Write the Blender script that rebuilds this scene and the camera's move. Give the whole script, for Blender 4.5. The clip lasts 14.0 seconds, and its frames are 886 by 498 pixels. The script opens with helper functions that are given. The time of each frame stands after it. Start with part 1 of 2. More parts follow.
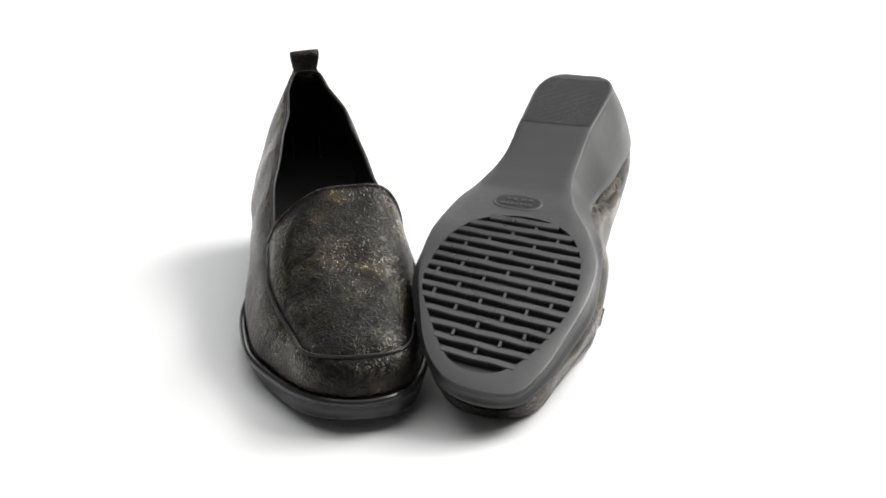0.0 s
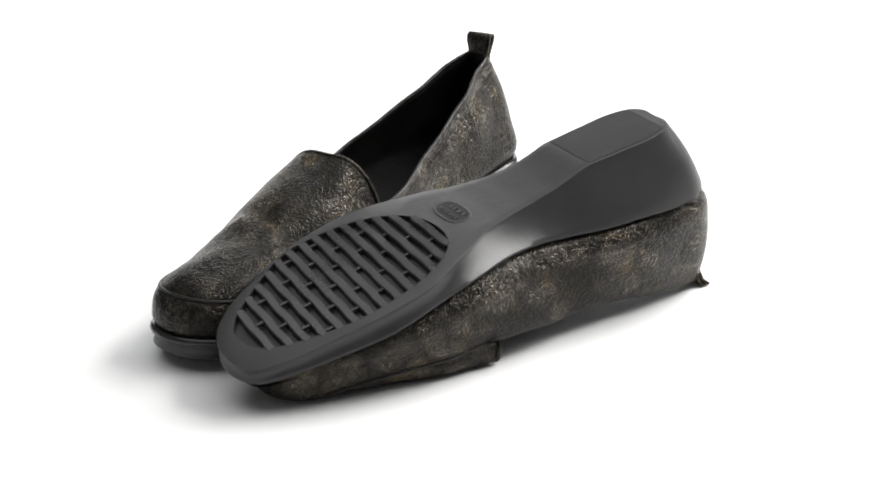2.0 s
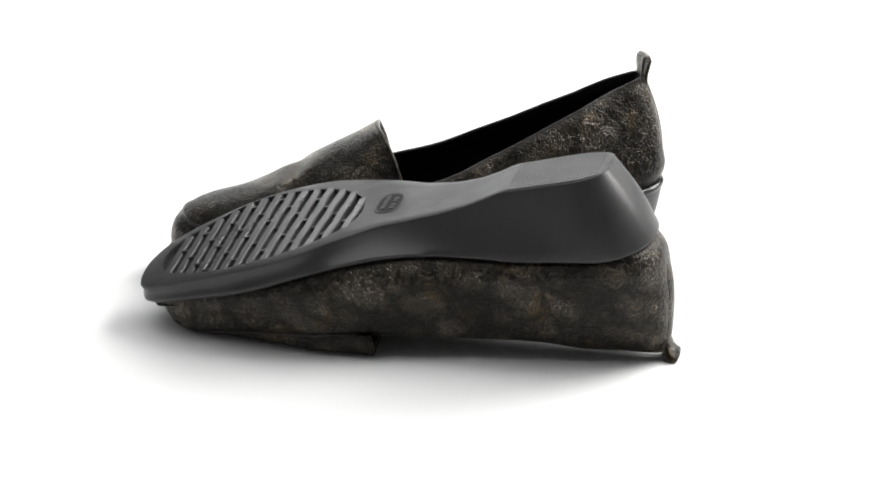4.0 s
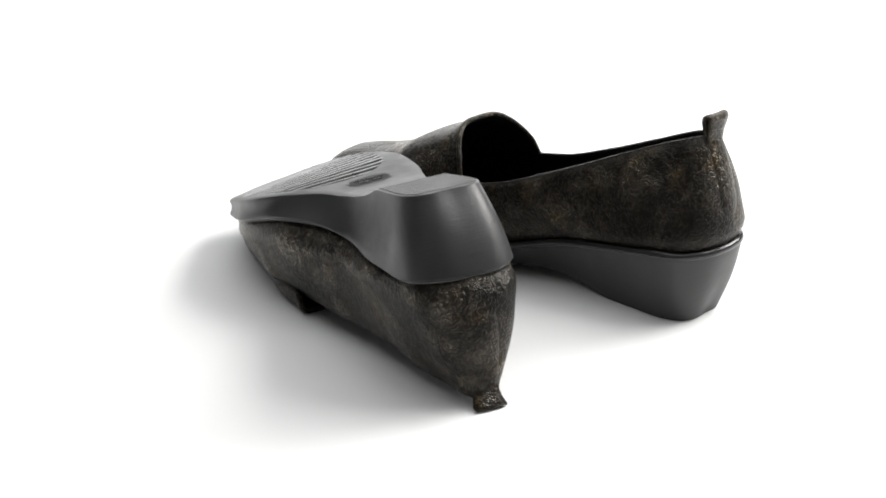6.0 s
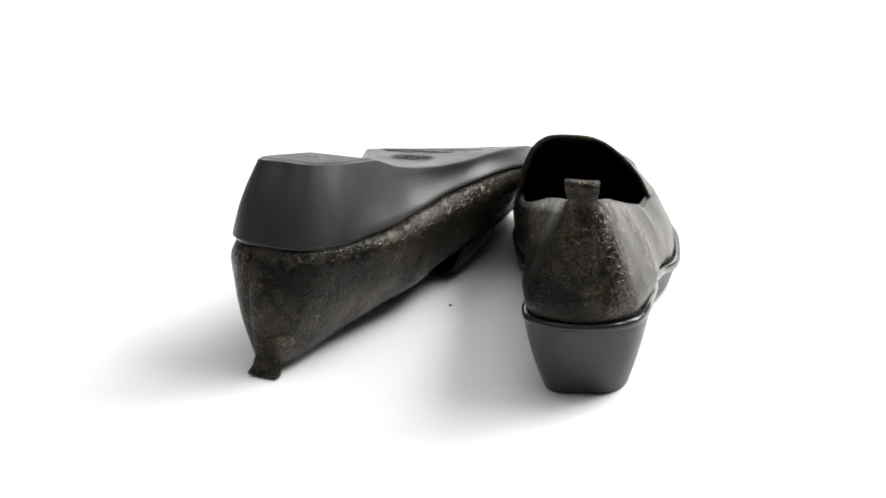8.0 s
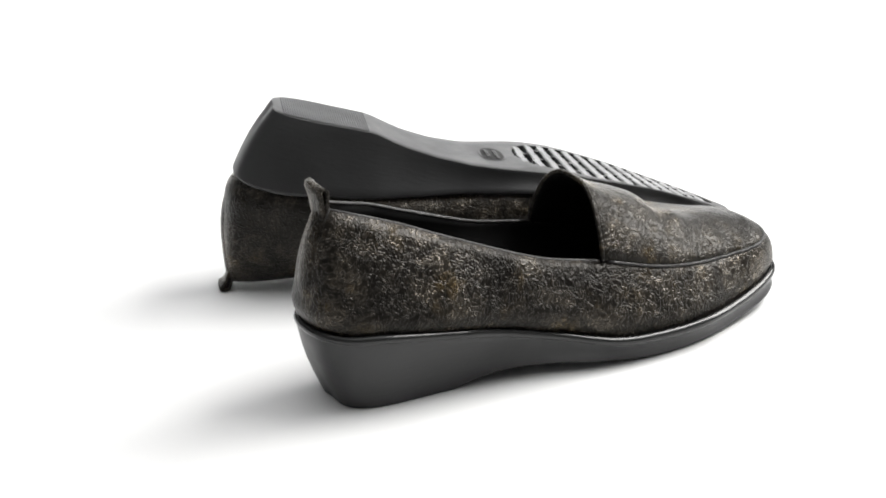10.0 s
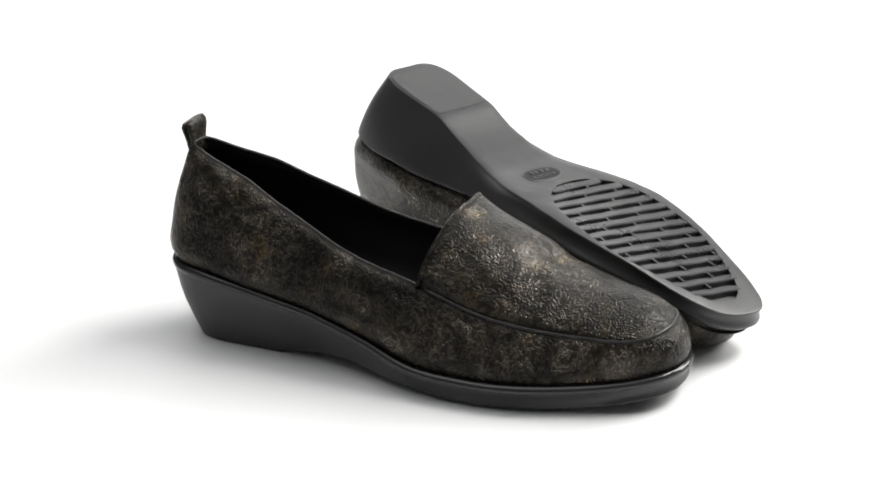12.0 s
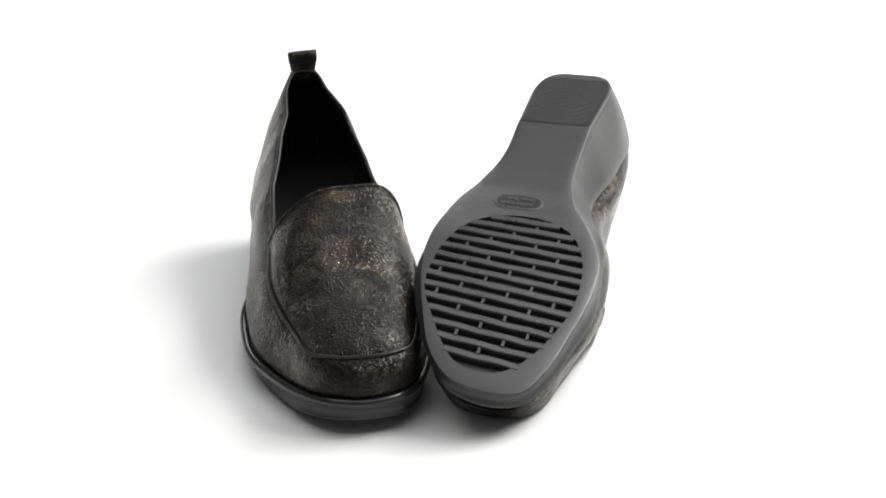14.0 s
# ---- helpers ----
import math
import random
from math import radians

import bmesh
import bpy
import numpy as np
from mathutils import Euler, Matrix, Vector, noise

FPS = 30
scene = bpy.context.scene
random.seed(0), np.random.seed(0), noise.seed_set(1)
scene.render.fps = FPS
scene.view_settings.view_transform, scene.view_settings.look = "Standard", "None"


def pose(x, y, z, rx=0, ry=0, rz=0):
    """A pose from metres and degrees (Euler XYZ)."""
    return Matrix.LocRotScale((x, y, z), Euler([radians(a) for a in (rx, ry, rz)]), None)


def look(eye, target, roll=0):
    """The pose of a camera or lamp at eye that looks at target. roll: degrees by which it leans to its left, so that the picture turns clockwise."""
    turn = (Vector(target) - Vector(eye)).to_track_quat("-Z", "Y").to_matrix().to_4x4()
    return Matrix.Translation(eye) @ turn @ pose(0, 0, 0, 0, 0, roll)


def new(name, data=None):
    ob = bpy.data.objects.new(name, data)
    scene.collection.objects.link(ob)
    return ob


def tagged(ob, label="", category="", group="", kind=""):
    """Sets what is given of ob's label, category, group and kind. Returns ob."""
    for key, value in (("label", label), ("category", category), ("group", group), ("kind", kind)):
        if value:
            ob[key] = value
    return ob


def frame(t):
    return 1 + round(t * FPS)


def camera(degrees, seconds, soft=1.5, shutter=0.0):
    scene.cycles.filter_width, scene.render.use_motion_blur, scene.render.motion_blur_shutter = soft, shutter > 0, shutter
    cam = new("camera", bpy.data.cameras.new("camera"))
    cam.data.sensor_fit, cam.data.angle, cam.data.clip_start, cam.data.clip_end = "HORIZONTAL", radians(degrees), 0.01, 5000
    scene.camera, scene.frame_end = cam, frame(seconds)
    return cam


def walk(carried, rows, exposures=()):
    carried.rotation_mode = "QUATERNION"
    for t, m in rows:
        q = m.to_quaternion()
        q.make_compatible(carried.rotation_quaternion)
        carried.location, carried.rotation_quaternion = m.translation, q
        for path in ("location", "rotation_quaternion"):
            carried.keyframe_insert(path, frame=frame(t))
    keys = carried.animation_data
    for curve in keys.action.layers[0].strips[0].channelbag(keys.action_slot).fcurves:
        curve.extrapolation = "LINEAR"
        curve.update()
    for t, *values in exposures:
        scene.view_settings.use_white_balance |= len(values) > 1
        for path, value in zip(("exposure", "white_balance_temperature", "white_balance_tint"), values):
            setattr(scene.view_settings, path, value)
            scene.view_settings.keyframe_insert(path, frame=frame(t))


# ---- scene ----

# camera: it stands still on a tripod; the shoes turn on a hidden turntable
cam = camera(22.95, 14.0, soft=1.9)
STAND = pose(0, -1.0, 0.4227, 0, 0, 0.411) @ pose(0, 0, 0, 90 - 21.485) @ pose(0, 0, 0, 0, 0, -1.390)
walk(cam, [(0.0, STAND), (14.0, STAND)])

# light: a bright white studio, a long strip softbox high on the right, a lower softbox beside it, an added broad fill
# above
world = bpy.data.worlds.new("studio")
scene.world = world
world.use_nodes = True
world.node_tree.nodes["Background"].inputs["Color"].default_value = (1.0, 1.0, 1.0, 1.0)
world.node_tree.nodes["Background"].inputs["Strength"].default_value = 0.13


def softbox(name, eye, target, wide, tall, watts, color):
    lamp = bpy.data.lights.new(name, "AREA")
    lamp.shape, lamp.size, lamp.size_y, lamp.energy, lamp.color = "RECTANGLE", wide, tall, watts, color
    new(name, lamp).matrix_world = look(eye, target)


softbox("softbox_strip", (0.74, 0.30, 1.06), (0.0, 0.28, 0.03), 1.20, 0.32, 17.0, (1.0, 0.99, 0.975))
softbox("softbox_right", (1.12, 0.50, 0.74), (0.0, 0.0, 0.03), 0.72, 0.58, 17.0, (1.0, 0.985, 0.965))
# added fill standing in for ceiling bounce; it lightens the floor's shadows
softbox("fill_overhead", (0.0, 0.10, 1.60), (0.0, 0.10, 0.0), 2.2, 1.8, 21.0, (1.0, 1.0, 1.0))
# added lamp on the unseen backdrop, so that leather and sole reflect a bright wall
softbox("fill_backdrop", (0.0, 0.85, 1.30), (0.0, 1.90, 0.90), 1.2, 0.4, 46.0, (1.0, 1.0, 1.0))
scene.view_settings.exposure = 0.0


# ---- materials ----
def material(name, rough=0.5, metal=0.0, color=(0.5, 0.5, 0.5), spec=0.5):
    m = bpy.data.materials.new(name)
    m.use_nodes = True
    b = m.node_tree.nodes["Principled BSDF"]
    b.inputs["Base Color"].default_value = (*color, 1)
    b.inputs["Roughness"].default_value = rough
    b.inputs["Metallic"].default_value = metal
    b.inputs["Specular IOR Level"].default_value = spec
    return m, m.node_tree.nodes, m.node_tree.links, b


def noise_node(nodes, links, coord, scale, detail=3.0, rough=0.5):
    n = nodes.new("ShaderNodeTexNoise")
    n.inputs["Scale"].default_value, n.inputs["Detail"].default_value, n.inputs["Roughness"].default_value = scale, detail, rough
    links.new(coord, n.inputs["Vector"])
    return n


def ramp(nodes, links, fac, lo, hi, a=(0, 0, 0), b=(1, 1, 1)):
    r = nodes.new("ShaderNodeValToRGB")
    r.color_ramp.elements[0].position, r.color_ramp.elements[1].position = lo, hi
    r.color_ramp.elements[0].color, r.color_ramp.elements[1].color = (*a, 1), (*b, 1)
    links.new(fac, r.inputs["Fac"])
    return r


def mixed(nodes, links, fac, a, b, blend="MIX"):
    m = nodes.new("ShaderNodeMix")
    m.data_type, m.blend_type = "RGBA", blend
    for value, socket in ((fac, m.inputs[0]), (a, m.inputs[6]), (b, m.inputs[7])):
        if isinstance(value, (int, float)):
            socket.default_value = value
        elif isinstance(value, tuple):
            socket.default_value = (*value, 1)
        else:
            links.new(value, socket)
    return m.outputs[2]


def bump(nodes, links, bsdf, heights, socket="Normal"):
    last = None
    for height, dist, strength in heights:
        b = nodes.new("ShaderNodeBump")
        b.inputs["Distance"].default_value, b.inputs["Strength"].default_value = dist, strength
        links.new(height, b.inputs["Height"])
        if last:
            links.new(last, b.inputs["Normal"])
        last = b.outputs["Normal"]
    links.new(last, bsdf.inputs[socket])


def leather_material():
    """Pebbled black leather with a bronze foil in cracked patches, rubbed off along the veins between them."""
    m, nodes, links, b = material("foiled_leather", 0.36)
    co = nodes.new("ShaderNodeTexCoord").outputs["Object"]
    warp = noise_node(nodes, links, co, 75, 3, 0.6)
    bent = nodes.new("ShaderNodeVectorMath")
    bent.operation = "MULTIPLY_ADD"
    links.new(warp.outputs["Color"], bent.inputs[0])
    bent.inputs[1].default_value = (0.016, 0.016, 0.016)
    links.new(co, bent.inputs[2])
    # patches of foil, with dark veins between them
    cells = nodes.new("ShaderNodeTexVoronoi")
    cells.feature = "DISTANCE_TO_EDGE"
    cells.inputs["Scale"].default_value = 52
    links.new(bent.outputs[0], cells.inputs["Vector"])
    veins = ramp(nodes, links, cells.outputs["Distance"], 0.02, 0.24, (0.22, 0.22, 0.22))
    clouds = ramp(nodes, links, noise_node(nodes, links, bent.outputs[0], 24, 3, 0.6).outputs["Fac"], 0.38, 0.60, (0.05, 0.05, 0.05))
    flakes = noise_node(nodes, links, co, 260, 4, 0.7)
    torn = ramp(nodes, links, flakes.outputs["Fac"], 0.36, 0.60, (0.5, 0.5, 0.5))
    # pebble grain
    grain = nodes.new("ShaderNodeTexVoronoi")
    grain.feature = "SMOOTH_F1"
    grain.inputs["Scale"].default_value = 760
    grain.inputs["Smoothness"].default_value = 0.35
    links.new(bent.outputs[0], grain.inputs["Vector"])
    tops = ramp(nodes, links, grain.outputs["Distance"], 0.08, 0.62, (1, 1, 1), (0, 0, 0))
    pits = ramp(nodes, links, tops.outputs["Color"], 0.0, 0.7, (0.25, 0.25, 0.25), (1, 1, 1))
    lacquer = mixed(nodes, links, 1.0, veins.outputs["Color"], clouds.outputs["Color"], "MULTIPLY")
    cover = lacquer
    cover = mixed(nodes, links, 1.0, cover, torn.outputs["Color"], "MULTIPLY")
    cover = mixed(nodes, links, 1.0, cover, pits.outputs["Color"], "MULTIPLY")
    gold = noise_node(nodes, links, co, 60, 2)
    foil = mixed(nodes, links, ramp(nodes, links, gold.outputs["Fac"], 0.55, 0.68).outputs["Color"], FOIL, GOLD)
    links.new(mixed(nodes, links, cover, (0.0045, 0.0040, 0.0035), foil), b.inputs["Base Color"])
    links.new(cover, b.inputs["Metallic"])
    b.inputs["Specular IOR Level"].default_value = 0.16
    b.inputs["Specular Tint"].default_value = (0.85, 0.80, 0.72, 1)
    links.new(mixed(nodes, links, cover, (0.30, 0.30, 0.30), (0.21, 0.21, 0.21)), b.inputs["Roughness"])
    # a thin lacquer lies smoother over the grain, worn out of its pits
    sheen = ramp(nodes, links, lacquer, 0.0, 0.75, (0.12, 0.12, 0.12), (0.72, 0.72, 0.72)).outputs["Color"]
    links.new(mixed(nodes, links, 1.0, sheen, pits.outputs["Color"], "MULTIPLY"), b.inputs["Coat Weight"])
    b.inputs["Coat Roughness"].default_value = 0.17
    b.inputs["Coat IOR"].default_value = 1.5
    b.inputs["Coat Tint"].default_value = (1.0, 0.94, 0.85, 1)
    bump(nodes, links, b, ((warp.outputs["Fac"], 0.0025, 0.2), (flakes.outputs["Fac"], 0.0008, 0.07), (tops.outputs["Color"], 0.00045, 0.68)), "Coat Normal")
    bump(nodes, links, b, ((warp.outputs["Fac"], 0.0025, 0.25), (flakes.outputs["Fac"], 0.0008, 0.22), (tops.outputs["Color"], 0.00045, 0.8)))
    return m


FOIL = (0.118, 0.102, 0.080)
GOLD = (0.165, 0.118, 0.053)


def rubber_material(name, color, rough, grain=0.25, spec=0.45):
    m, nodes, links, b = material(name, rough, 0, color, spec)
    co = nodes.new("ShaderNodeTexCoord").outputs["Object"]
    wear = noise_node(nodes, links, co, 45, 4, 0.6)
    dust = noise_node(nodes, links, co, 400, 3, 0.6)
    stretch = nodes.new("ShaderNodeMapping")
    stretch.inputs["Scale"].default_value = (1.0, 1.0, 9.0)
    links.new(co, stretch.inputs["Vector"])
    streaks = noise_node(nodes, links, stretch.outputs["Vector"], 110, 3, 0.6)
    shade = mixed(nodes, links, wear.outputs["Fac"], tuple(c * 0.82 for c in color), tuple(c * 1.2 for c in color))
    links.new(shade, b.inputs["Base Color"])
    r = ramp(nodes, links, wear.outputs["Fac"], 0.3, 0.7, (rough - 0.06,) * 3, (rough + 0.08,) * 3)
    links.new(r.outputs["Color"], b.inputs["Roughness"])
    bump(nodes, links, b, ((dust.outputs["Fac"], 0.0003, grain), (streaks.outputs["Fac"], 0.0006, grain * 0.8)))
    return m


LEATHER = leather_material()
RUBBER = rubber_material("sole_rubber", (0.024, 0.024, 0.0245), 0.46, 0.25, 0.42)
RIB = rubber_material("tread_rubber", (0.025, 0.025, 0.0255), 0.30, 0.1, 0.55)
WALL = rubber_material("polished_rubber", (0.023, 0.023, 0.0235), 0.40, 0.18, 0.50)
EDGE = rubber_material("dark_leather_edge", (0.010, 0.009, 0.0085), 0.34, 1.0, 0.35)
GLOSS = rubber_material("glossy_rubber", (0.018, 0.018, 0.018), 0.16, 0.05)
LINING = rubber_material("black_lining", (0.008, 0.008, 0.008), 0.85, 0.6, 0.15)
THREAD = rubber_material("dark_thread", (0.02, 0.018, 0.016), 0.7)


def floor_material():
    m, nodes, links, b = material("white_sweep", 0.75, 0, (0.86, 0.86, 0.86), 0.2)
    co = nodes.new("ShaderNodeTexCoord").outputs["Object"]
    n = noise_node(nodes, links, co, 3, 2)
    links.new(mixed(nodes, links, n.outputs["Fac"], (0.785, 0.79, 0.79), (0.81, 0.81, 0.808)), b.inputs["Base Color"])
    bump(nodes, links, b, ((noise_node(nodes, links, co, 900, 2).outputs["Fac"], 0.0002, 0.08),))
    return m


# ---- setting ----
def build_sweep():
    """White studio sweep: a level floor, and an added wall curving up out of view for the shoes to reflect."""
    white = floor_material()
    bm = bmesh.new()
    bmesh.ops.create_grid(bm, x_segments=6, y_segments=6, size=1.0, matrix=Matrix.Translation((0, 0.45, 0)) @ Matrix.Diagonal((0.8, 0.85, 1, 1)))
    me = bpy.data.meshes.new("floor")
    bm.to_mesh(me)
    me.materials.append(white)
    tagged(new("floor", me), "seamless matt white studio table top", "floor", kind="structure")
    # backdrop: never in view, added as a bright reflector behind the shoes
    bm = bmesh.new()
    profile = [(1.3 + 0.6 * math.sin(a), 0.6 - 0.6 * math.cos(a)) for a in (k * math.pi / 48 for k in range(25))] + [(1.9, 1.25)]
    rows = [[bm.verts.new((x, y, z)) for x in (-0.8, -0.4, 0.0, 0.4, 0.8)] for y, z in profile]
    for p, q in zip(rows, rows[1:]):
        for k in range(4):
            bm.faces.new((p[k], p[k + 1], q[k + 1], q[k]))
    me = bpy.data.meshes.new("backdrop")
    bm.to_mesh(me)
    for f in me.polygons:
        f.use_smooth = True
    me.materials.append(white)
    tagged(new("backdrop", me), "unseen white reflector wall added behind the shoes", "backdrop", kind="structure")


build_sweep()

# ---- the shoe ----
MM = 0.001
# half outlines from the heel's back to the toe's tip: half width, length, height
BOTTOM = [(0, -2.1), (9.3, -2.3), (16, 2), (19.5, 12.7), (19.2, 30.2), (18.5, 48.8), (19.2, 74), (24.1, 99.3), (33.5, 125.7), (39.8, 149.9), (38.7, 175.1), (32.9, 200.3), (26.1, 221.9), (15.9, 236.4), (0, 240.3)]
WELT = [(0, -15, 39.1), (14.3, -12.5, 39.1), (24.5, -3.5, 38.5), (28.2, 10.1, 37.9), (28.7, 29.3, 35.3), (28.9, 49.1, 32.5), (27.4, 72.2, 27.7), (30.4, 97.4, 20.9), (39.1, 124.2, 14.7), (41.8, 149.4, 12.9), (41.8, 174.3, 12.9), (34.9, 200.2, 13.4), (26.7, 222, 15.2), (16.5, 236.6, 17.2), (0, 241.9, 17.3)]
WAIST = [(0, -14.6, 60), (12.6, -12, 60.5), (20, -4.2, 59.3), (23.8, 11.5, 57.1), (27.2, 29, 52.8), (29, 49.4, 49.5), (30, 72.3, 44.5), (33.5, 97, 38.7), (38.5, 124.2, 33), (40, 149.7, 29), (38.3, 174.8, 26), (32.6, 200, 24.5), (26.2, 221, 25), (16.2, 235.5, 26.5), (0, 240.6, 26.5)]
COLLAR = [(0, -4.8, 93.4), (5.5, -4, 93), (8.6, 1.3, 91.5), (12, 15, 87), (15.4, 29, 81.8), (19.8, 49.6, 73.2), (24.2, 72.4, 64), (28.6, 96.6, 55.2), (32.3, 124.3, 48.8), (35.5, 150, 41.5), (33.5, 175.2, 36.4), (28.5, 200.4, 33.5), (23.8, 219.9, 33.2), (14.6, 230.8, 34.6), (0, 234.2, 35)]
STEPS = 8
SEAM = 8 * STEPS          # where the collar ends and the apron's seam begins


def glide(table, y):
    ys, vs = zip(*table)
    return float(np.interp(y, ys, vs))


# the bend of the last's centre line, for a right shoe: of the underside, the welt and the collar
BEND_SOLE = [(-15, 0.3), (0, 0.1), (44, -3.4), (80, -6.2), (110, -7.4), (150, -2.8), (190, -0.4), (225, 1), (238, 2.7)]
BEND_WELT = [(-15, -0.5), (0, -0.2), (44, -3.7), (80, -6.6), (110, -5.8), (150, -3.7), (190, -0.8), (225, 1.7), (238, 2.5)]
BEND_COLLAR = [(-15, -0.2), (0, 0.2), (44, -5.5), (80, -6.7), (110, -3.2), (150, -0.6), (190, 0.7), (225, 1.9), (238, 3.1)]


def middle(y, level=0.0):
    """The centre line at y; level 0 is the underside, 1 the welt and 2 the collar."""
    a, b, c = (glide(table, y) for table in (BEND_SOLE, BEND_WELT, BEND_COLLAR))
    return a + (b - a) * level if level < 1 else b + (c - b) * (level - 1)


def sole_z(y):
    return glide([(-9, 0), (47, 0), (50, 0.4), (57, 2.3), (66, 4.2), (80, 5.5), (97, 5.3), (115, 3.3), (132, 1.5), (147, 0.7), (168, 0.8), (182, 1.2), (195, 2), (210, 3.8), (222, 5.3), (238, 7.6)], y)


def smooth_half(points):
    """Catmull-Rom through a half outline, mirrored at both ends so that it closes smoothly."""
    p = [Vector(q) for q in points]
    flip = lambda v: Vector((-v[0], *v[1:]))
    p = [flip(p[1])] + p + [flip(p[-2])]
    out = []
    for i in range(1, len(p) - 2):
        a, b, c, d = p[i - 1:i + 3]
        for k in range(STEPS):
            t = k / STEPS
            out.append(0.5 * ((2 * b) + (c - a) * t + (2 * a - 5 * b + 4 * c - d) * t * t + (3 * b - a - 3 * c + d) * t ** 3))
    out.append(p[-2])
    return out


def swell(y):
    return glide([(0, 0), (12, .15), (30, .8), (60, 1), (100, .9), (130, .4), (160, .1), (240, 0)], y)


def ring(half, lean=0.0, level=0.0):
    """A closed outline: up the right side from the heel to the toe, and back on the left; the collar leans to the inner side."""
    right = [Vector((q[0] + middle(q[1], level) + lean * swell(q[1]), q[1], q[2])) for q in half]
    left = [Vector((-q[0] + middle(q[1], level) + lean * swell(q[1]), q[1], q[2] - 0.1 * lean * swell(q[1]))) for q in half]
    return right + left[-2:0:-1]


def inset(half, d, dz=0.0):
    """The half outline drawn in by d millimetres."""
    out = []
    for i, q in enumerate(half):
        a, b = half[max(i - 1, 0)], half[min(i + 1, len(half) - 1)]
        t = Vector((b[0] - a[0], b[1] - a[1]))
        if i == 0:
            n = Vector((0, -1))
        elif i == len(half) - 1:
            n = Vector((0, 1))
        else:
            n = Vector((t[1], -t[0])).normalized()
        out.append(Vector((max(q[0] - n[0] * d, 0.0), q[1] - n[1] * d, q[2] + dz)))
    return out


def blend(a, b, t):
    return [p.lerp(q, t) for p, q in zip(a, b)]


def loft(bm, rings, closed=True):
    rows = [[bm.verts.new(p) for p in r] for r in rings]
    n = len(rows[0])
    for a, b in zip(rows, rows[1:]):
        for i in range(n if closed else n - 1):
            j = (i + 1) % n
            bm.faces.new((a[i], a[j], b[j], b[i]))
    return rows


def cap(bm, row):
    """Closes a ring with strips from its right to its left side."""
    n = len(row)
    h = n // 2
    bm.faces.new((row[0], row[1], row[n - 1]))
    for i in range(1, h - 1):
        bm.faces.new((row[i], row[i + 1], row[n - i - 1], row[n - i]))
    bm.faces.new((row[h - 1], row[h], row[h + 1]))


def tube(bm, line, radius, sides=8, closed=False, flat=1.0):
    rows = []
    n = len(line)
    for i, p in enumerate(line):
        a, b = (line[i - 1], line[(i + 1) % n]) if closed else (line[max(i - 1, 0)], line[min(i + 1, n - 1)])
        t = (b - a).normalized()
        u = t.cross(Vector((0, 0, 1))).normalized()
        w = u.cross(t)
        rows.append([bm.verts.new(p + radius * (math.cos(k * math.tau / sides) * u + flat * math.sin(k * math.tau / sides) * w)) for k in range(sides)])
    for i in range(n if closed else n - 1):
        a, b = rows[i], rows[(i + 1) % n]
        for k in range(sides):
            bm.faces.new((a[k], a[(k + 1) % sides], b[(k + 1) % sides], b[k]))
    if not closed:
        bm.faces.new(rows[0]), bm.faces.new(rows[-1][::-1])


class Last:
    """How one shoe of the pair differs: its hand, and how its soft upper yields to the table it lies on."""

    def __init__(self, hand, lying=None, lean=0.0, flare=1.2):
        self.hand, self.lying, self.lean, self.flare = hand, lying, lean, flare
        self.tilt = 5.0 if lying is not None else 8.0

    def place(self, p, soft=True):
        x, y, z = p
        if self.lying is not None:
            # it has been worn out of true: sprung at the toe and wrung along its length
            z += glide([(0, -0.8), (60, -1.3), (110, -1.3), (150, -0.1), (195, 1.1), (240, 1.5)], y) + x * glide([(0, -0.041), (60, -0.034), (110, -0.004), (150, 0.061), (195, 0.112), (240, 0.124)], y)
            x += glide([(0, -0.1), (60, -0.2), (110, 0.7), (150, 0.5), (195, -0.8), (240, -0.5)], y)
        if self.lean:
            back = 1.0 - min(max((y - 40.0) / 100.0, 0.0), 1.0)
            x += self.lean * z * back
            if soft:
                y -= 0.8 * min(max(z - 38.0, 0.0) / 25.0, 1.0) * back
        if soft and self.lying is not None:
            # the sides of the opening sag to the table
            z += 4.0 * math.exp(-((y - 92.0) / 32.0) ** 2) * min(max((z - 38.0) / 18.0, 0.0), 1.0)
        if soft and self.lying is not None and y > 150.0:
            deep = min(max((z - 12.0) / 18.0, 0.0), 1.0)
            x *= 1.0 - 0.07 * deep * min((y - 150.0) / 30.0, 1.0)
            y -= 8.0 * deep * max((y - 190.0) / 45.0, 0.0)
        if soft and self.lying is None:
            # the outer side of the standing shoe's upper is drawn in over the ball
            along = min(max((y - 100.0) / 40.0, 0.0), 1.0) * min(max((232.0 - y) / 28.0, 0.0), 1.0)
            x += 2.5 * along * min(max(-x / 30.0, 0.0), 1.0) * min(max((z - 14.0) / 16.0, 0.0), 1.0)
        q = Vector((x * self.hand, y, z)) * MM
        if soft and self.lying is not None:
            high = (self.lying @ q).z
            if high < 0.005:
                rise = 0.0008 + 0.0042 * math.exp((high - 0.005) / 0.0042)
                q += self.lying.to_3x3().inverted() @ Vector((0, 0, rise - high))
        return q


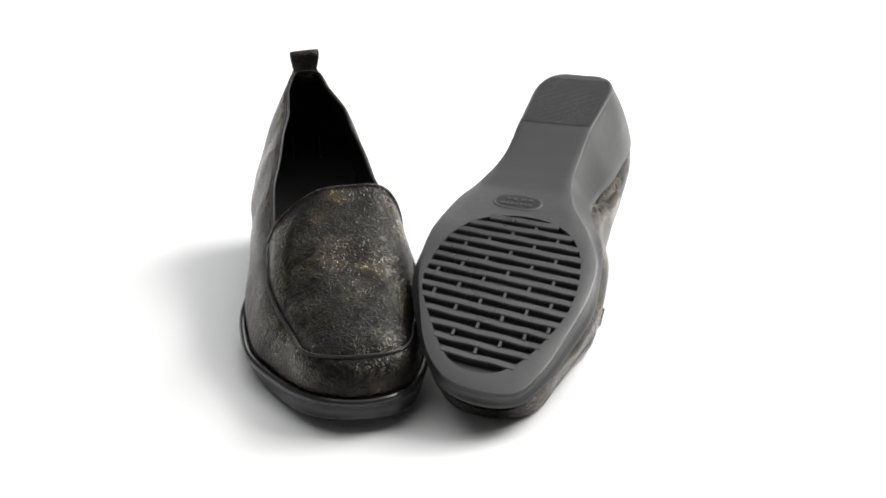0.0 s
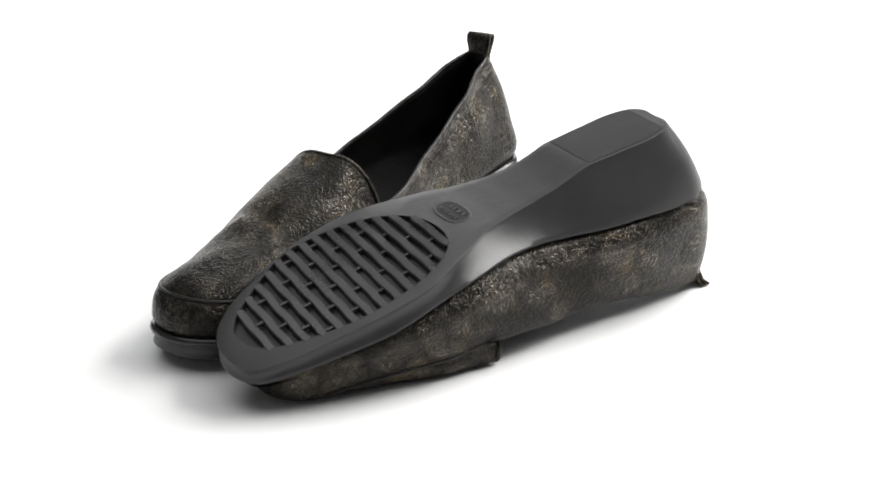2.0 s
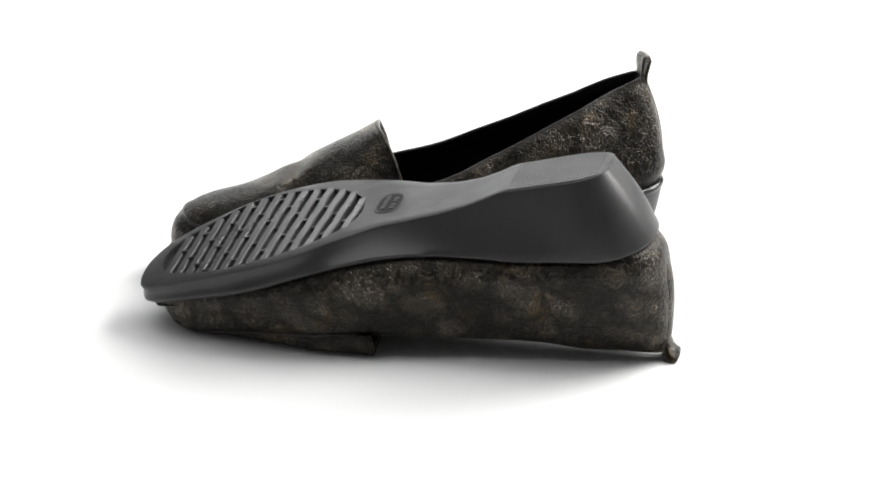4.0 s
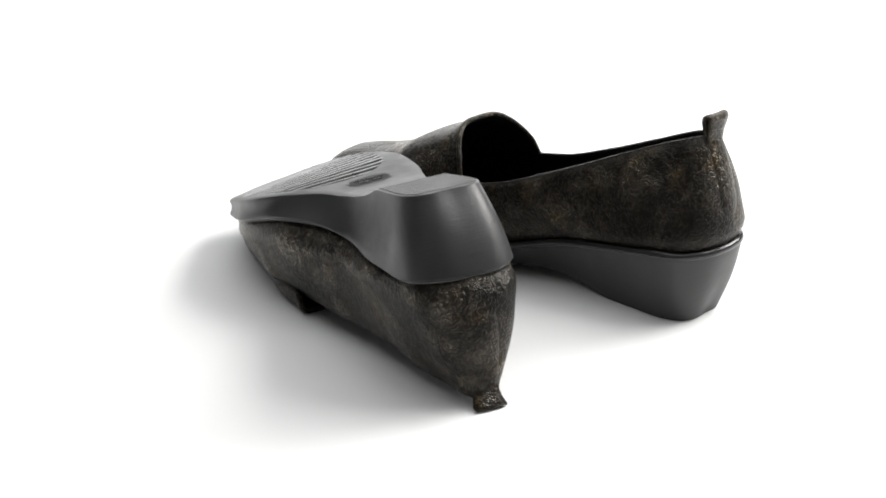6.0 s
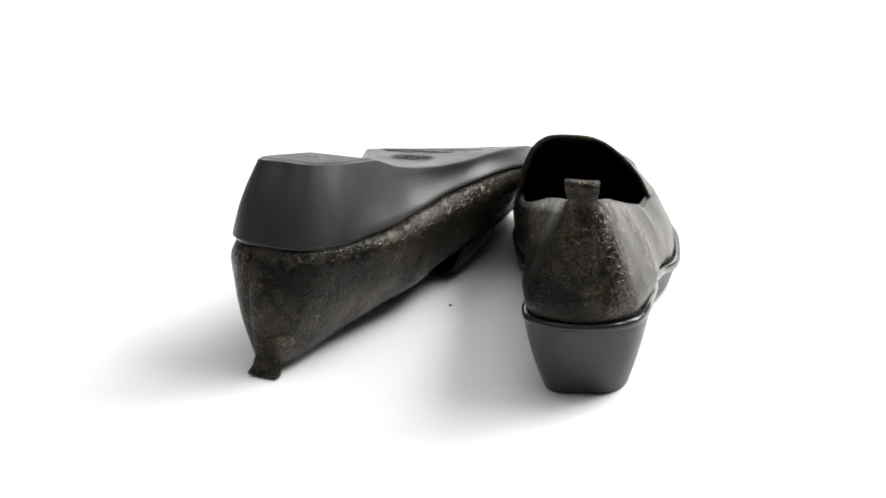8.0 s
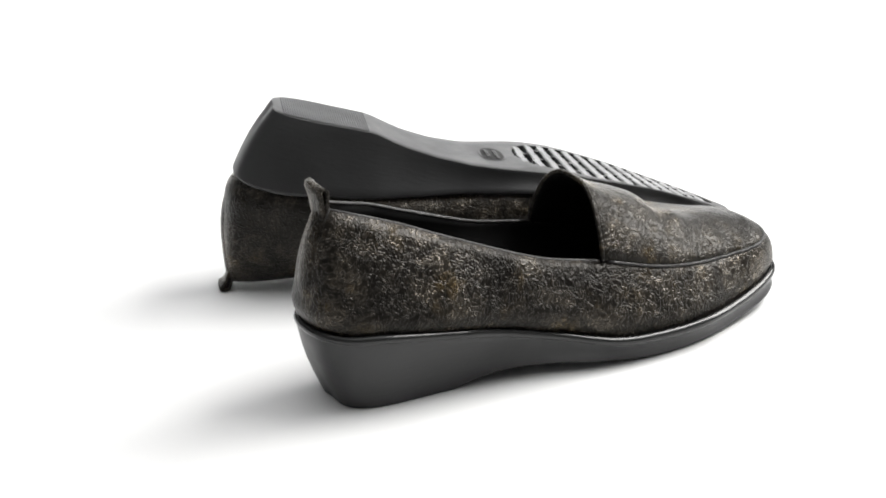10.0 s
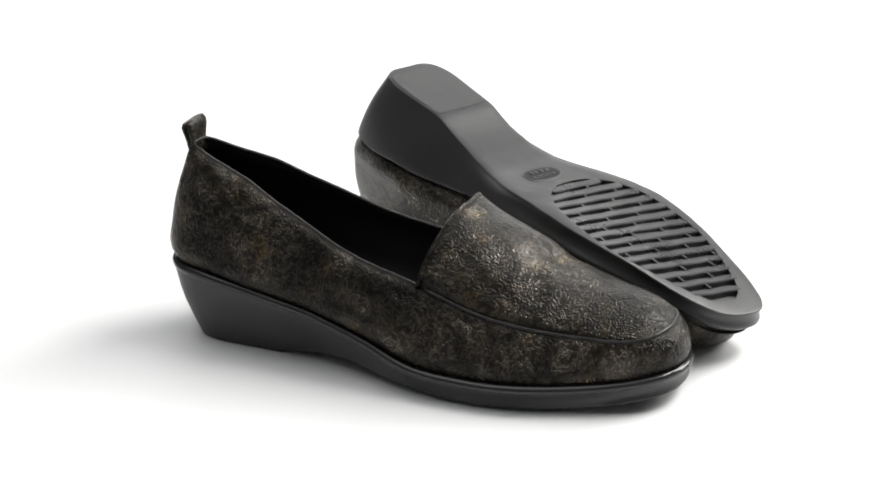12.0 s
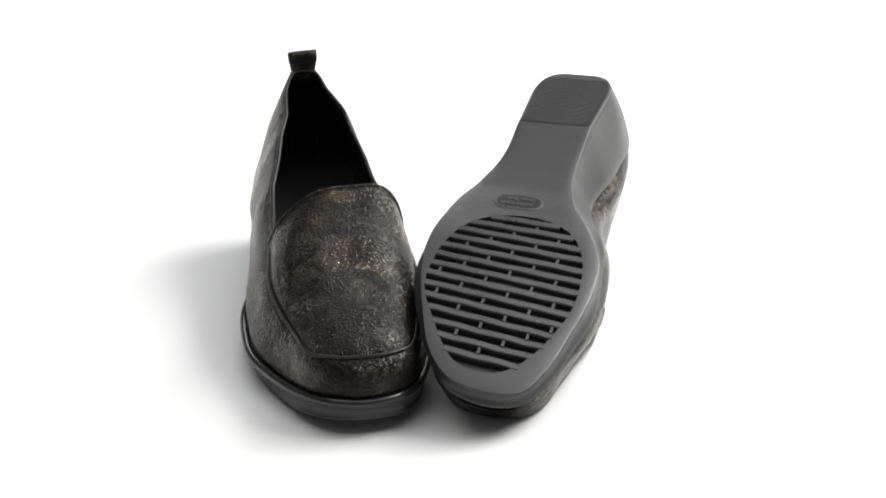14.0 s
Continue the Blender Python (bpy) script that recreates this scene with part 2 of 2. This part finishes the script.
def part(name, bm, mats, parent, last, label="", soft=True, smooth=True, sides_out=True):
    """Links a bmesh in millimetres as one mesh object under a thing or part."""
    for v in bm.verts:
        v.co = last.place(v.co, soft)
    if sides_out:
        bmesh.ops.recalc_face_normals(bm, faces=bm.faces)
    elif last.hand < 0:
        bmesh.ops.reverse_faces(bm, faces=bm.faces)
    me = bpy.data.meshes.new(name)
    bm.to_mesh(me)
    bm.free()
    for f in me.polygons:
        f.use_smooth = smooth
    for m in mats if isinstance(mats, tuple) else (mats,):
        me.materials.append(m)
    ob = new(name, me)
    ob.parent = parent
    return tagged(ob, label)


def thicken(ob, mm, inner=0):
    s = ob.modifiers.new("thickness", "SOLIDIFY")
    s.thickness, s.offset, s.material_offset, s.use_even_offset = mm * MM, -1, inner, True


def oval_point(a):
    """The edge of the tread's field, by angle round its centre."""
    c, s = math.cos(a), math.sin(a)
    wide = 34.0 if s < 0 else 34.0 - (13.0 * s ** 2 - 2 * s if c < 0 else 7.0 * s ** 2)
    tall = 56.0 if s > 0 else 52.0
    e = 2.35
    r = (abs(c / wide) ** e + abs(s / tall) ** e) ** (-1 / e)
    return Vector((-2.5 + r * c, 174.5 + r * s))


def oval_span(y):
    """The tread field's width at y: its left and right edge."""
    xs = [oval_point(k * math.tau / 720) for k in range(720)]
    left = min(xs, key=lambda p: abs(p.y - y) + (1000 if p.x > -2.5 else 0))
    right = min(xs, key=lambda p: abs(p.y - y) + (1000 if p.x <= -2.5 else 0))
    return left.x, right.x


DEEP = 2.9


def build_sole(shoe, last):
    bottom = smooth_half([(w, y, 0) for w, y in BOTTOM])
    for q in bottom:
        q[2] = sole_z(q[1])
    welt = smooth_half(WELT)
    under = [Vector((q[0], q[1], q[2] - 3.2)) for q in inset(welt, 0.2)]
    bm = bmesh.new()
    wall = [inset(bottom, 0.9), inset(bottom, 0.25, 0.3), inset(bottom, 0.0, 1.0)]
    for t in (0.12, 0.3, 0.5, 0.7, 0.88):
        flat = blend(wall[2], under, t)
        # hollow along the waist, full round the back of the heel
        hollow = [glide([(-5, -1.6), (15, -0.6), (35, 0.7), (60, 0.9)], q[1]) * math.sin(math.pi * t) for q in flat]
        wall.append([q.lerp(r, d) for q, r, d in zip(flat, inset(flat, 1.0), hollow)])
    wall += [under, inset(welt, 0.15, -2.4), inset(welt, 0.7, -1.8), inset(welt, 3.0, -1.6)]
    levels = [0, 0, 0, 0.12, 0.3, 0.5, 0.7, 0.88, 1, 1, 1, 1]
    outlines = [ring(r, 0.0, k) for r, k in zip(wall, levels)]
    for i, line in enumerate(outlines):
        # the waist of the underside lies a little to the inner side
        for q in line:
            q.x -= 2.5 * min(1.0, max(0.0, 1 - (i - 2) / 6)) * math.exp(-((q.y - 102) / 26) ** 2)
    rows = loft(bm, outlines)
    cap(bm, rows[-1])
    for f in bm.faces:
        f.material_index = 1
    # the underside: plain strips behind, a frame round the tread's field in front
    base = rows[0]
    n = len(base)
    h = n // 2
    cut = next(i for i in range(h) if base[i].co.y > 116.5)
    bm.faces.new((base[0], base[n - 1], base[1]))
    across = 10
    prev = None
    for i in range(1, cut + 1):
        a, b = base[i], base[n - i]
        mid = [a] + [bm.verts.new(a.co.lerp(b.co, k / across)) for k in range(1, across)] + [b]
        if prev:
            for k in range(across):
                bm.faces.new((prev[k], prev[k + 1], mid[k + 1], mid[k]))
        prev = mid
    edge = [base[i] for i in range(cut, n - cut + 1)] + prev[-2:0:-1]
    centre = Vector((-2.5, 174.5))
    inner, low = [], []
    for v in edge:
        p = oval_point(math.atan2(v.co.y - centre.y, v.co.x - centre.x))
        inner.append(bm.verts.new((p.x, p.y, sole_z(p.y))))
        low.append(bm.verts.new((p.x, p.y, sole_z(p.y) + DEEP)))
    m = len(edge)
    hub = bm.verts.new((centre.x, centre.y, DEEP))
    for i in range(m):
        j = (i + 1) % m
        bm.faces.new((edge[i], edge[j], inner[j], inner[i]))
        bm.faces.new((inner[i], inner[j], low[j], low[i]))
        bm.faces.new((low[i], low[j], hub))
    sole = part("sole", bm, (RUBBER, WALL), shoe, last, "dark grey rubber wedge sole with ribbed tread", False)
    split = sole.modifiers.new("edges", "EDGE_SPLIT")
    split.split_angle = radians(38)

    # glossy bead between sole and upper
    bm = bmesh.new()
    line = ring([Vector((q[0], q[1], q[2] - 1.5)) for q in inset(welt, 3.4 if last.lying is not None else 1.3)], 0.0, 1.0)
    tube(bm, line, 1.7 if last.lying is not None else 2.1, 10, True, 1.05)
    part("welt_rim", bm, GLOSS, shoe, last, "glossy black rubber welt", False)

    # tread: wavy ribs and short bridges between them
    pitch, count = 7.35, 14
    first = 126.5
    for r in range(count):
        y0 = first + r * pitch
        a, b = oval_span(y0)
        bm = bmesh.new()
        rows = []
        steps = 14
        for k in range(steps + 1):
            x = a - 0.5 + (b - a + 1.0) * k / steps
            y = y0 + 0.22 * math.sin(x * math.tau / 21 + r * math.pi) + 0.03 * x
            z = sole_z(y)
            rows.append([bm.verts.new((x, y + dy, z + dz)) for dy, dz in ((-2.35, DEEP), (-2.1, 0.5), (-1.6, 0.0), (1.6, 0.0), (2.1, 0.5), (2.35, DEEP))])
        for p, q in zip(rows, rows[1:]):
            for k in range(5):
                bm.faces.new((p[k], p[k + 1], q[k + 1], q[k]))
        part("rib", bm, RIB, sole, last, "", False, False)
        if r == count - 1:
            continue
        x = -60.0 + (10.6 if r % 2 else 0.0) + r * 1.2
        while x < 60:
            if a + 3 < x < b - 3:
                bm = bmesh.new()
                y = y0 + 0.03 * x
                z = sole_z(y) + 0.5
                low = [bm.verts.new((x + sx * 0.75, y + sy, z + 1.8)) for sx, sy in ((-1, 1.4), (1, 1.4), (1, 6.0), (-1, 6.0))]
                top = [bm.verts.new((x + sx * 0.6, y + sy, z)) for sx, sy in ((-1, 1.4), (1, 1.4), (1, 6.0), (-1, 6.0))]
                bm.faces.new(top)
                for k in range(4):
                    bm.faces.new((low[k], low[(k + 1) % 4], top[(k + 1) % 4], top[k]))
                part("bridge", bm, RIB, sole, last, "", False, False)
            x += 21.2

    # heel tip: a thin plate with fine grooves across it
    bm = bmesh.new()
    tip = [q for q in inset(bottom, 1.6) if q[1] < 45.5]
    y = 2.6
    ys, half_w = [q[1] for q in tip], [q[0] for q in tip]
    line = []
    while y < 45.0:
        for dy, z in ((0.0, -0.12), (0.22, -0.38), (0.78, -0.38), (1.0, -0.12)):
            yy = y + dy * 1.2
            w = float(np.interp(yy, ys, half_w))
            line.append([bm.verts.new((s * w + middle(yy), yy, z)) for s in (-1, -0.5, 0, 0.5, 1)])
        y += 1.2
    for p, q in zip(line, line[1:]):
        for k in range(4):
            bm.faces.new((p[k], p[k + 1], q[k + 1], q[k]))
    part("heel_tip", bm, RUBBER, sole, last, "finely grooved grey heel tip", False, False)

    # maker's oval, its recess only shaded in by a darker, duller plate, with two lines of raised lettering too worn to
    # read
    bm = bmesh.new()
    lip = []
    for k in range(40):
        a = k * math.tau / 40
        c, s = math.cos(a), math.sin(a)
        r = (abs(c) ** 2.6 + abs(s) ** 2.6) ** (-1 / 2.6)
        x, y = -9.5 + 11.2 * r * c, 110.4 + 6.3 * r * s
        lip.append((bm.verts.new((x * 1.0 + 0.6 * c, y + 0.6 * s, sole_z(y) - 0.05)), bm.verts.new((x, y, sole_z(y) - 0.42)), bm.verts.new((x - 0.8 * c, y - 0.8 * s, sole_z(y) - 0.05))))
    for k in range(40):
        p, q = lip[k], lip[(k + 1) % 40]
        for e in (0, 1):
            bm.faces.new((p[e], p[e + 1], q[e + 1], q[e]))
    part("badge_edge", bm, RUBBER, sole, last, "", False)
    bm = bmesh.new()
    plate = []
    for k in range(40):
        a = k * math.tau / 40
        c, s = math.cos(a), math.sin(a)
        r = (abs(c) ** 2.6 + abs(s) ** 2.6) ** (-1 / 2.6)
        x, y = -9.5 + 10.6 * r * c, 110.4 + 5.7 * r * s
        plate.append(bm.verts.new((x, y, sole_z(y) - 0.06)))
    bm.faces.new(plate)
    part("badge", bm, GROUND, sole, last, "oval maker's badge, recess shade in its dark colour", False, False)
    for line_y, x0, widths in ((107.9, -15.2, (2.4, 2.4, 0, 3.0, 3.2)), (112.4, -17.6, (2.2, 1.6, 2.2, 1.4, 2.0, 1.6, 2.2))):
        x = x0
        for w in widths:
            if w:
                bm = bmesh.new()
                bmesh.ops.create_cube(bm, size=1.0, matrix=Matrix.LocRotScale((x + w / 2, line_y, sole_z(line_y) - 0.2), None, (w * 0.8, 2.1, 0.5)))
                part("letter_bar", bm, RUBBER, sole, last, "", False, False)
            x += w + 0.35 if w else 1.2
    return sole


# darker and duller than the sole, to give the flush badge a recess's shade
GROUND = rubber_material("badge_ground", (0.020, 0.020, 0.020), 0.7, 0.25, 0.2)


def fattened(half, last, swollen):
    """The upper bulges over the welt, most round the heel."""
    out = []
    for thin, full in zip(half, inset(half, -1.0)):
        fat = glide([(0, 2.6), (90, 2.6), (130, 1.4), (240, 1.2)], thin[1]) if last.lying is None else glide([(0, 1.6), (40, 3), (185, 3), (225, -1)], thin[1])
        out.append(thin.lerp(full, fat * swollen))
    return out


def build_upper(shoe, last):
    welt, waist, collar = smooth_half(WELT), smooth_half(WAIST), smooth_half(COLLAR)
    foot = inset(welt, 4.4 if last.lying is None else 3.2, -1.5)
    # side wall, from the welt to the collar and the apron's seam
    rows = []
    for k in range(13):
        t = k / 12
        half = []
        for a, b, c in zip(foot, waist, collar):
            q = (1 - t) ** 2 * a + 2 * t * (1 - t) * (2 * b - 0.5 * (a + c)) + t * t * c
            half.append(q)
        half = fattened(half, last, math.exp(-((t - 0.2) / 0.17) ** 2))
        rows.append(ring(half, last.tilt * t ** 1.2, 1 + t))
    for r, row in enumerate(rows):
        t = r / 12
        for q in row:
            wob = noise.noise(Vector((q.x, q.y, q.z)) * 0.035) * 0.7 * math.sin(math.pi * t)
            q.x += wob * (1 if q.x > 0 else -1)
    bm = bmesh.new()
    loft(bm, rows)
    upper = part("side_wall", bm, (LEATHER, LINING), shoe, last, "black leather with cracked bronze foil", sides_out=False)
    thicken(upper, 1.8, 1)

    # apron over the instep
    ridge = [(125, 79), (134, 78), (150, 69.8), (163, 62.6), (175, 56.6), (188, 51.6), (201, 47.8), (215, 44.4), (224, 41.5), (230, 38.5), (234, 35.2)]
    seam = collar[SEAM:]
    count = len(seam)
    across = 28
    bm = bmesh.new()
    grid = []
    for i, q in enumerate(seam[:-1]):
        row = []
        fade = i / (count - 1)
        for k in range(across + 1):
            t = -1 + 2 * k / across
            y = q[1] + (9.0 * (1 - fade) ** 3) * (1 - t * t) + 2.2 * fade * (1 - t * t) * (1 - fade)
            top = max(glide(ridge, q[1] + (9.0 if i == 0 else 9.0 * (1 - fade) ** 3)), q[2] + 0.4)
            dome = (1 - abs(t) ** (2.5 + 0.3 * fade)) ** (0.72 + 0.28 * min(fade / 0.6, 1.0))
            x = t * q[0] * (1 + 0.05 * (1 - t * t)) + middle(y, 2) + last.tilt * swell(q[1]) + 9.0 * (1 - t * t) * (1 - fade) ** 0.8
            z = q[2] + (top - q[2]) * dome
            z += noise.noise(Vector((x, y, 3.0)) * 0.045) * 2.2 * (1 - t * t)
            # shallow creases where the foot bends
            z -= 1.5 * math.exp(-((y - 176 - 4 * math.sin(t * 4)) / 4.5) ** 2) * (1 - t * t)
            flare = last.flare * max(0.0, 1 - fade / 0.3) ** 2 * max(0.0, abs(t) - 0.75) / 0.25
            x += flare * (1 if t > 0 else -1)
            y -= flare * 0.8
            row.append(bm.verts.new((x, y, z + 0.25 * flare)))
        grid.append(row)
    for a, b in zip(grid, grid[1:]):
        for k in range(across):
            bm.faces.new((a[k], a[k + 1], b[k + 1], b[k]))
    tip = bm.verts.new((middle(seam[-1][1], 2), seam[-1][1], seam[-1][2]))
    for k in range(across):
        bm.faces.new((grid[-1][k], grid[-1][k + 1], tip))
    rim = [v.co.copy() for v in grid[0]]
    apron = part("apron", bm, (LEATHER, LINING), shoe, last, "raised moccasin apron of bronze-foiled leather", sides_out=False)
    thicken(apron, 1.8, 1)

    # the pinched seam round the apron, and the turned edge of the vamp
    path = ring(collar, last.tilt, 2.0)
    n = len(path)
    bm = bmesh.new()
    tube(bm, [p + Vector((0, 0, 0.1)) for p in path[SEAM + 1:n - SEAM]], 0.85, 6)
    part("apron_seam", bm, EDGE, shoe, last, "pinched dark seam")
    bm = bmesh.new()
    tube(bm, [p + Vector((0, 0.3, -0.8)) for p in rim], 1.15, 8)
    part("vamp_edge", bm, LEATHER, shoe, last, "turned leather edge")

    # bound edge along the opening
    bm = bmesh.new()
    top = ring(inset(collar, 0.9, -0.3), last.tilt, 2.0)
    tube(bm, top[n - SEAM:] + top[:SEAM + 1], 1.0, 8)
    part("collar_binding", bm, EDGE, shoe, last, "narrow turned leather edge")

    # dark insole
    bm = bmesh.new()
    rows = loft(bm, [ring(inset(welt, 4.2, 3.0), 0.0, 1.0), ring(inset(welt, 9, 1.6), 0.0, 1.0)])
    cap(bm, rows[-1])
    part("insole", bm, LINING, shoe, last, "black padded insole", False)

    # strip over the back seam
    bm = bmesh.new()
    rows = []
    for k in range(15):
        t = k / 14
        a, b, c = foot[0], waist[0], collar[0]
        q = (1 - t) ** 2 * a + 2 * t * (1 - t) * (2 * b - 0.5 * (a + c)) + t * t * c
        half = 7.5 - 1.2 * t
        line = []
        for s in (-1, -0.93, -0.6, -0.2, 0.2, 0.6, 0.93, 1):
            x = s * half
            back = 0.026 * x * x * (1 + 0.7 * t)
            out = 0.2 if abs(s) == 1 else 1.0
            line.append(bm.verts.new((x + middle(q[1], 1 + t), q[1] - out + back, q[2])))
        rows.append(line)
    for p, q in zip(rows, rows[1:]):
        for k in range(7):
            bm.faces.new((p[k], p[k + 1], q[k + 1], q[k]))
    edges = [[r[k].co.copy() for r in rows] for k in (0, 7)]
    part("heel_strip", bm, LEATHER, shoe, last, "sewn leather strip over the back seam", sides_out=False)

    for edge in edges:
        bm = bmesh.new()
        tube(bm, edge, 0.55, 6)
        part("back_seam", bm, THREAD, shoe, last, "dark stitched seam")

    # pull tab: a folded band standing up from the back edge
    bm = bmesh.new()
    prof = [(-5.2, 86), (-6.0, 91), (-6.4, 95), (-7.2, 98.4), (-8.0, 101.2), (-7.6, 102.8), (-6.0, 103.3), (-4.6, 102.2), (-4.2, 99.5), (-4.2, 96), (-3.8, 92), (-3.2, 87)]
    rows = []
    for i, (y, z) in enumerate(prof):
        f = min(1.0, max(0.0, (z - 91) / 9))
        half = 5.6 + 1.9 * f
        rows.append([bm.verts.new((s * half + middle(0, 2), y + 0.012 * (s * half) ** 2, z + 0.4 * s)) for s in (-1, -0.5, 0, 0.5, 1)])
    for p, q in zip(rows, rows[1:]):
        for k in range(4):
            bm.faces.new((p[k], p[k + 1], q[k + 1], q[k]))
    tab = part("pull_tab", bm, (LEATHER, LEATHER), shoe, last, "folded leather pull tab", sides_out=False)
    s = tab.modifiers.new("thickness", "SOLIDIFY")
    s.thickness, s.offset = 1.3 * MM, 0


def build_shoe(last, label):
    shoe = tagged(new("loafer"), label, "shoe", "pair of loafers")
    build_sole(shoe, last)
    build_upper(shoe, last)
    return shoe


# where each shoe lies on the turntable at the start; the table's axis is the world's
UPRIGHT = Matrix(((-0.9905, 0.1376, 0.0000, -0.0774), (-0.1376, -0.9905, 0.0000, 0.0917), (0.0000, 0.0000, 1.0000, 0.0000), (0, 0, 0, 1)))
LYING = Matrix(((0.9690, -0.2472, -0.0055, 0.0648), (-0.2371, -0.9358, 0.2609, 0.0691), (-0.0697, -0.2514, -0.9654, 0.0940), (0, 0, 0, 1)))

upright = build_shoe(Last(-1, None, 0.0, 0.3), "black bronze-foiled leather loafer standing upright on its wedge sole")
lying = build_shoe(Last(1, LYING, 0.042, 2.0), "bronze-foiled leather loafer lying upside down, grey tread showing")


def build_speck():
    bm = bmesh.new()
    bmesh.ops.create_icosphere(bm, subdivisions=2, radius=0.0009)
    for v in bm.verts:
        v.co.z *= 0.4
        v.co += v.co * 0.3 * noise.noise(v.co * 2000)
    me = bpy.data.meshes.new("dust_speck")
    bm.to_mesh(me)
    me.materials.append(THREAD)
    ob = new("dust_speck", me)
    ob.location = (SPECK[0], SPECK[1], 0.0003)
    tagged(ob, "tiny dark speck of dust on the white table", "speck")


SPECK = (-0.0041, -0.0030)
build_speck()

# the turn of the table, clockwise from above: seconds and degrees
TURN = [(0.0, 0.1), (0.5, 10.5), (1.0, 22.4), (1.5, 34.0), (2.0, 45.5), (2.5, 56.7), (3.0, 67.7), (3.5, 79.2), (4.0, 90.4), (4.5, 101.9), (5.0, 113.9), (5.5, 126.2), (6.0, 139.0), (6.5, 152.3), (7.0, 165.6), (7.5, 179.3), (8.0, 192.8), (8.5, 206.5), (9.0, 220.2), (9.5, 234.0), (10.0, 247.8), (10.5, 261.6), (11.0, 275.2), (11.5, 289.0), (12.0, 302.6), (12.5, 316.5), (13.0, 330.1), (13.5, 344.7), (14.0, 359.5)]


def motions():
    for shoe, start in ((upright, UPRIGHT), (lying, LYING)):
        walk(shoe, [(t, pose(0, 0, 0, 0, 0, -a) @ start) for t, a in TURN])


motions()
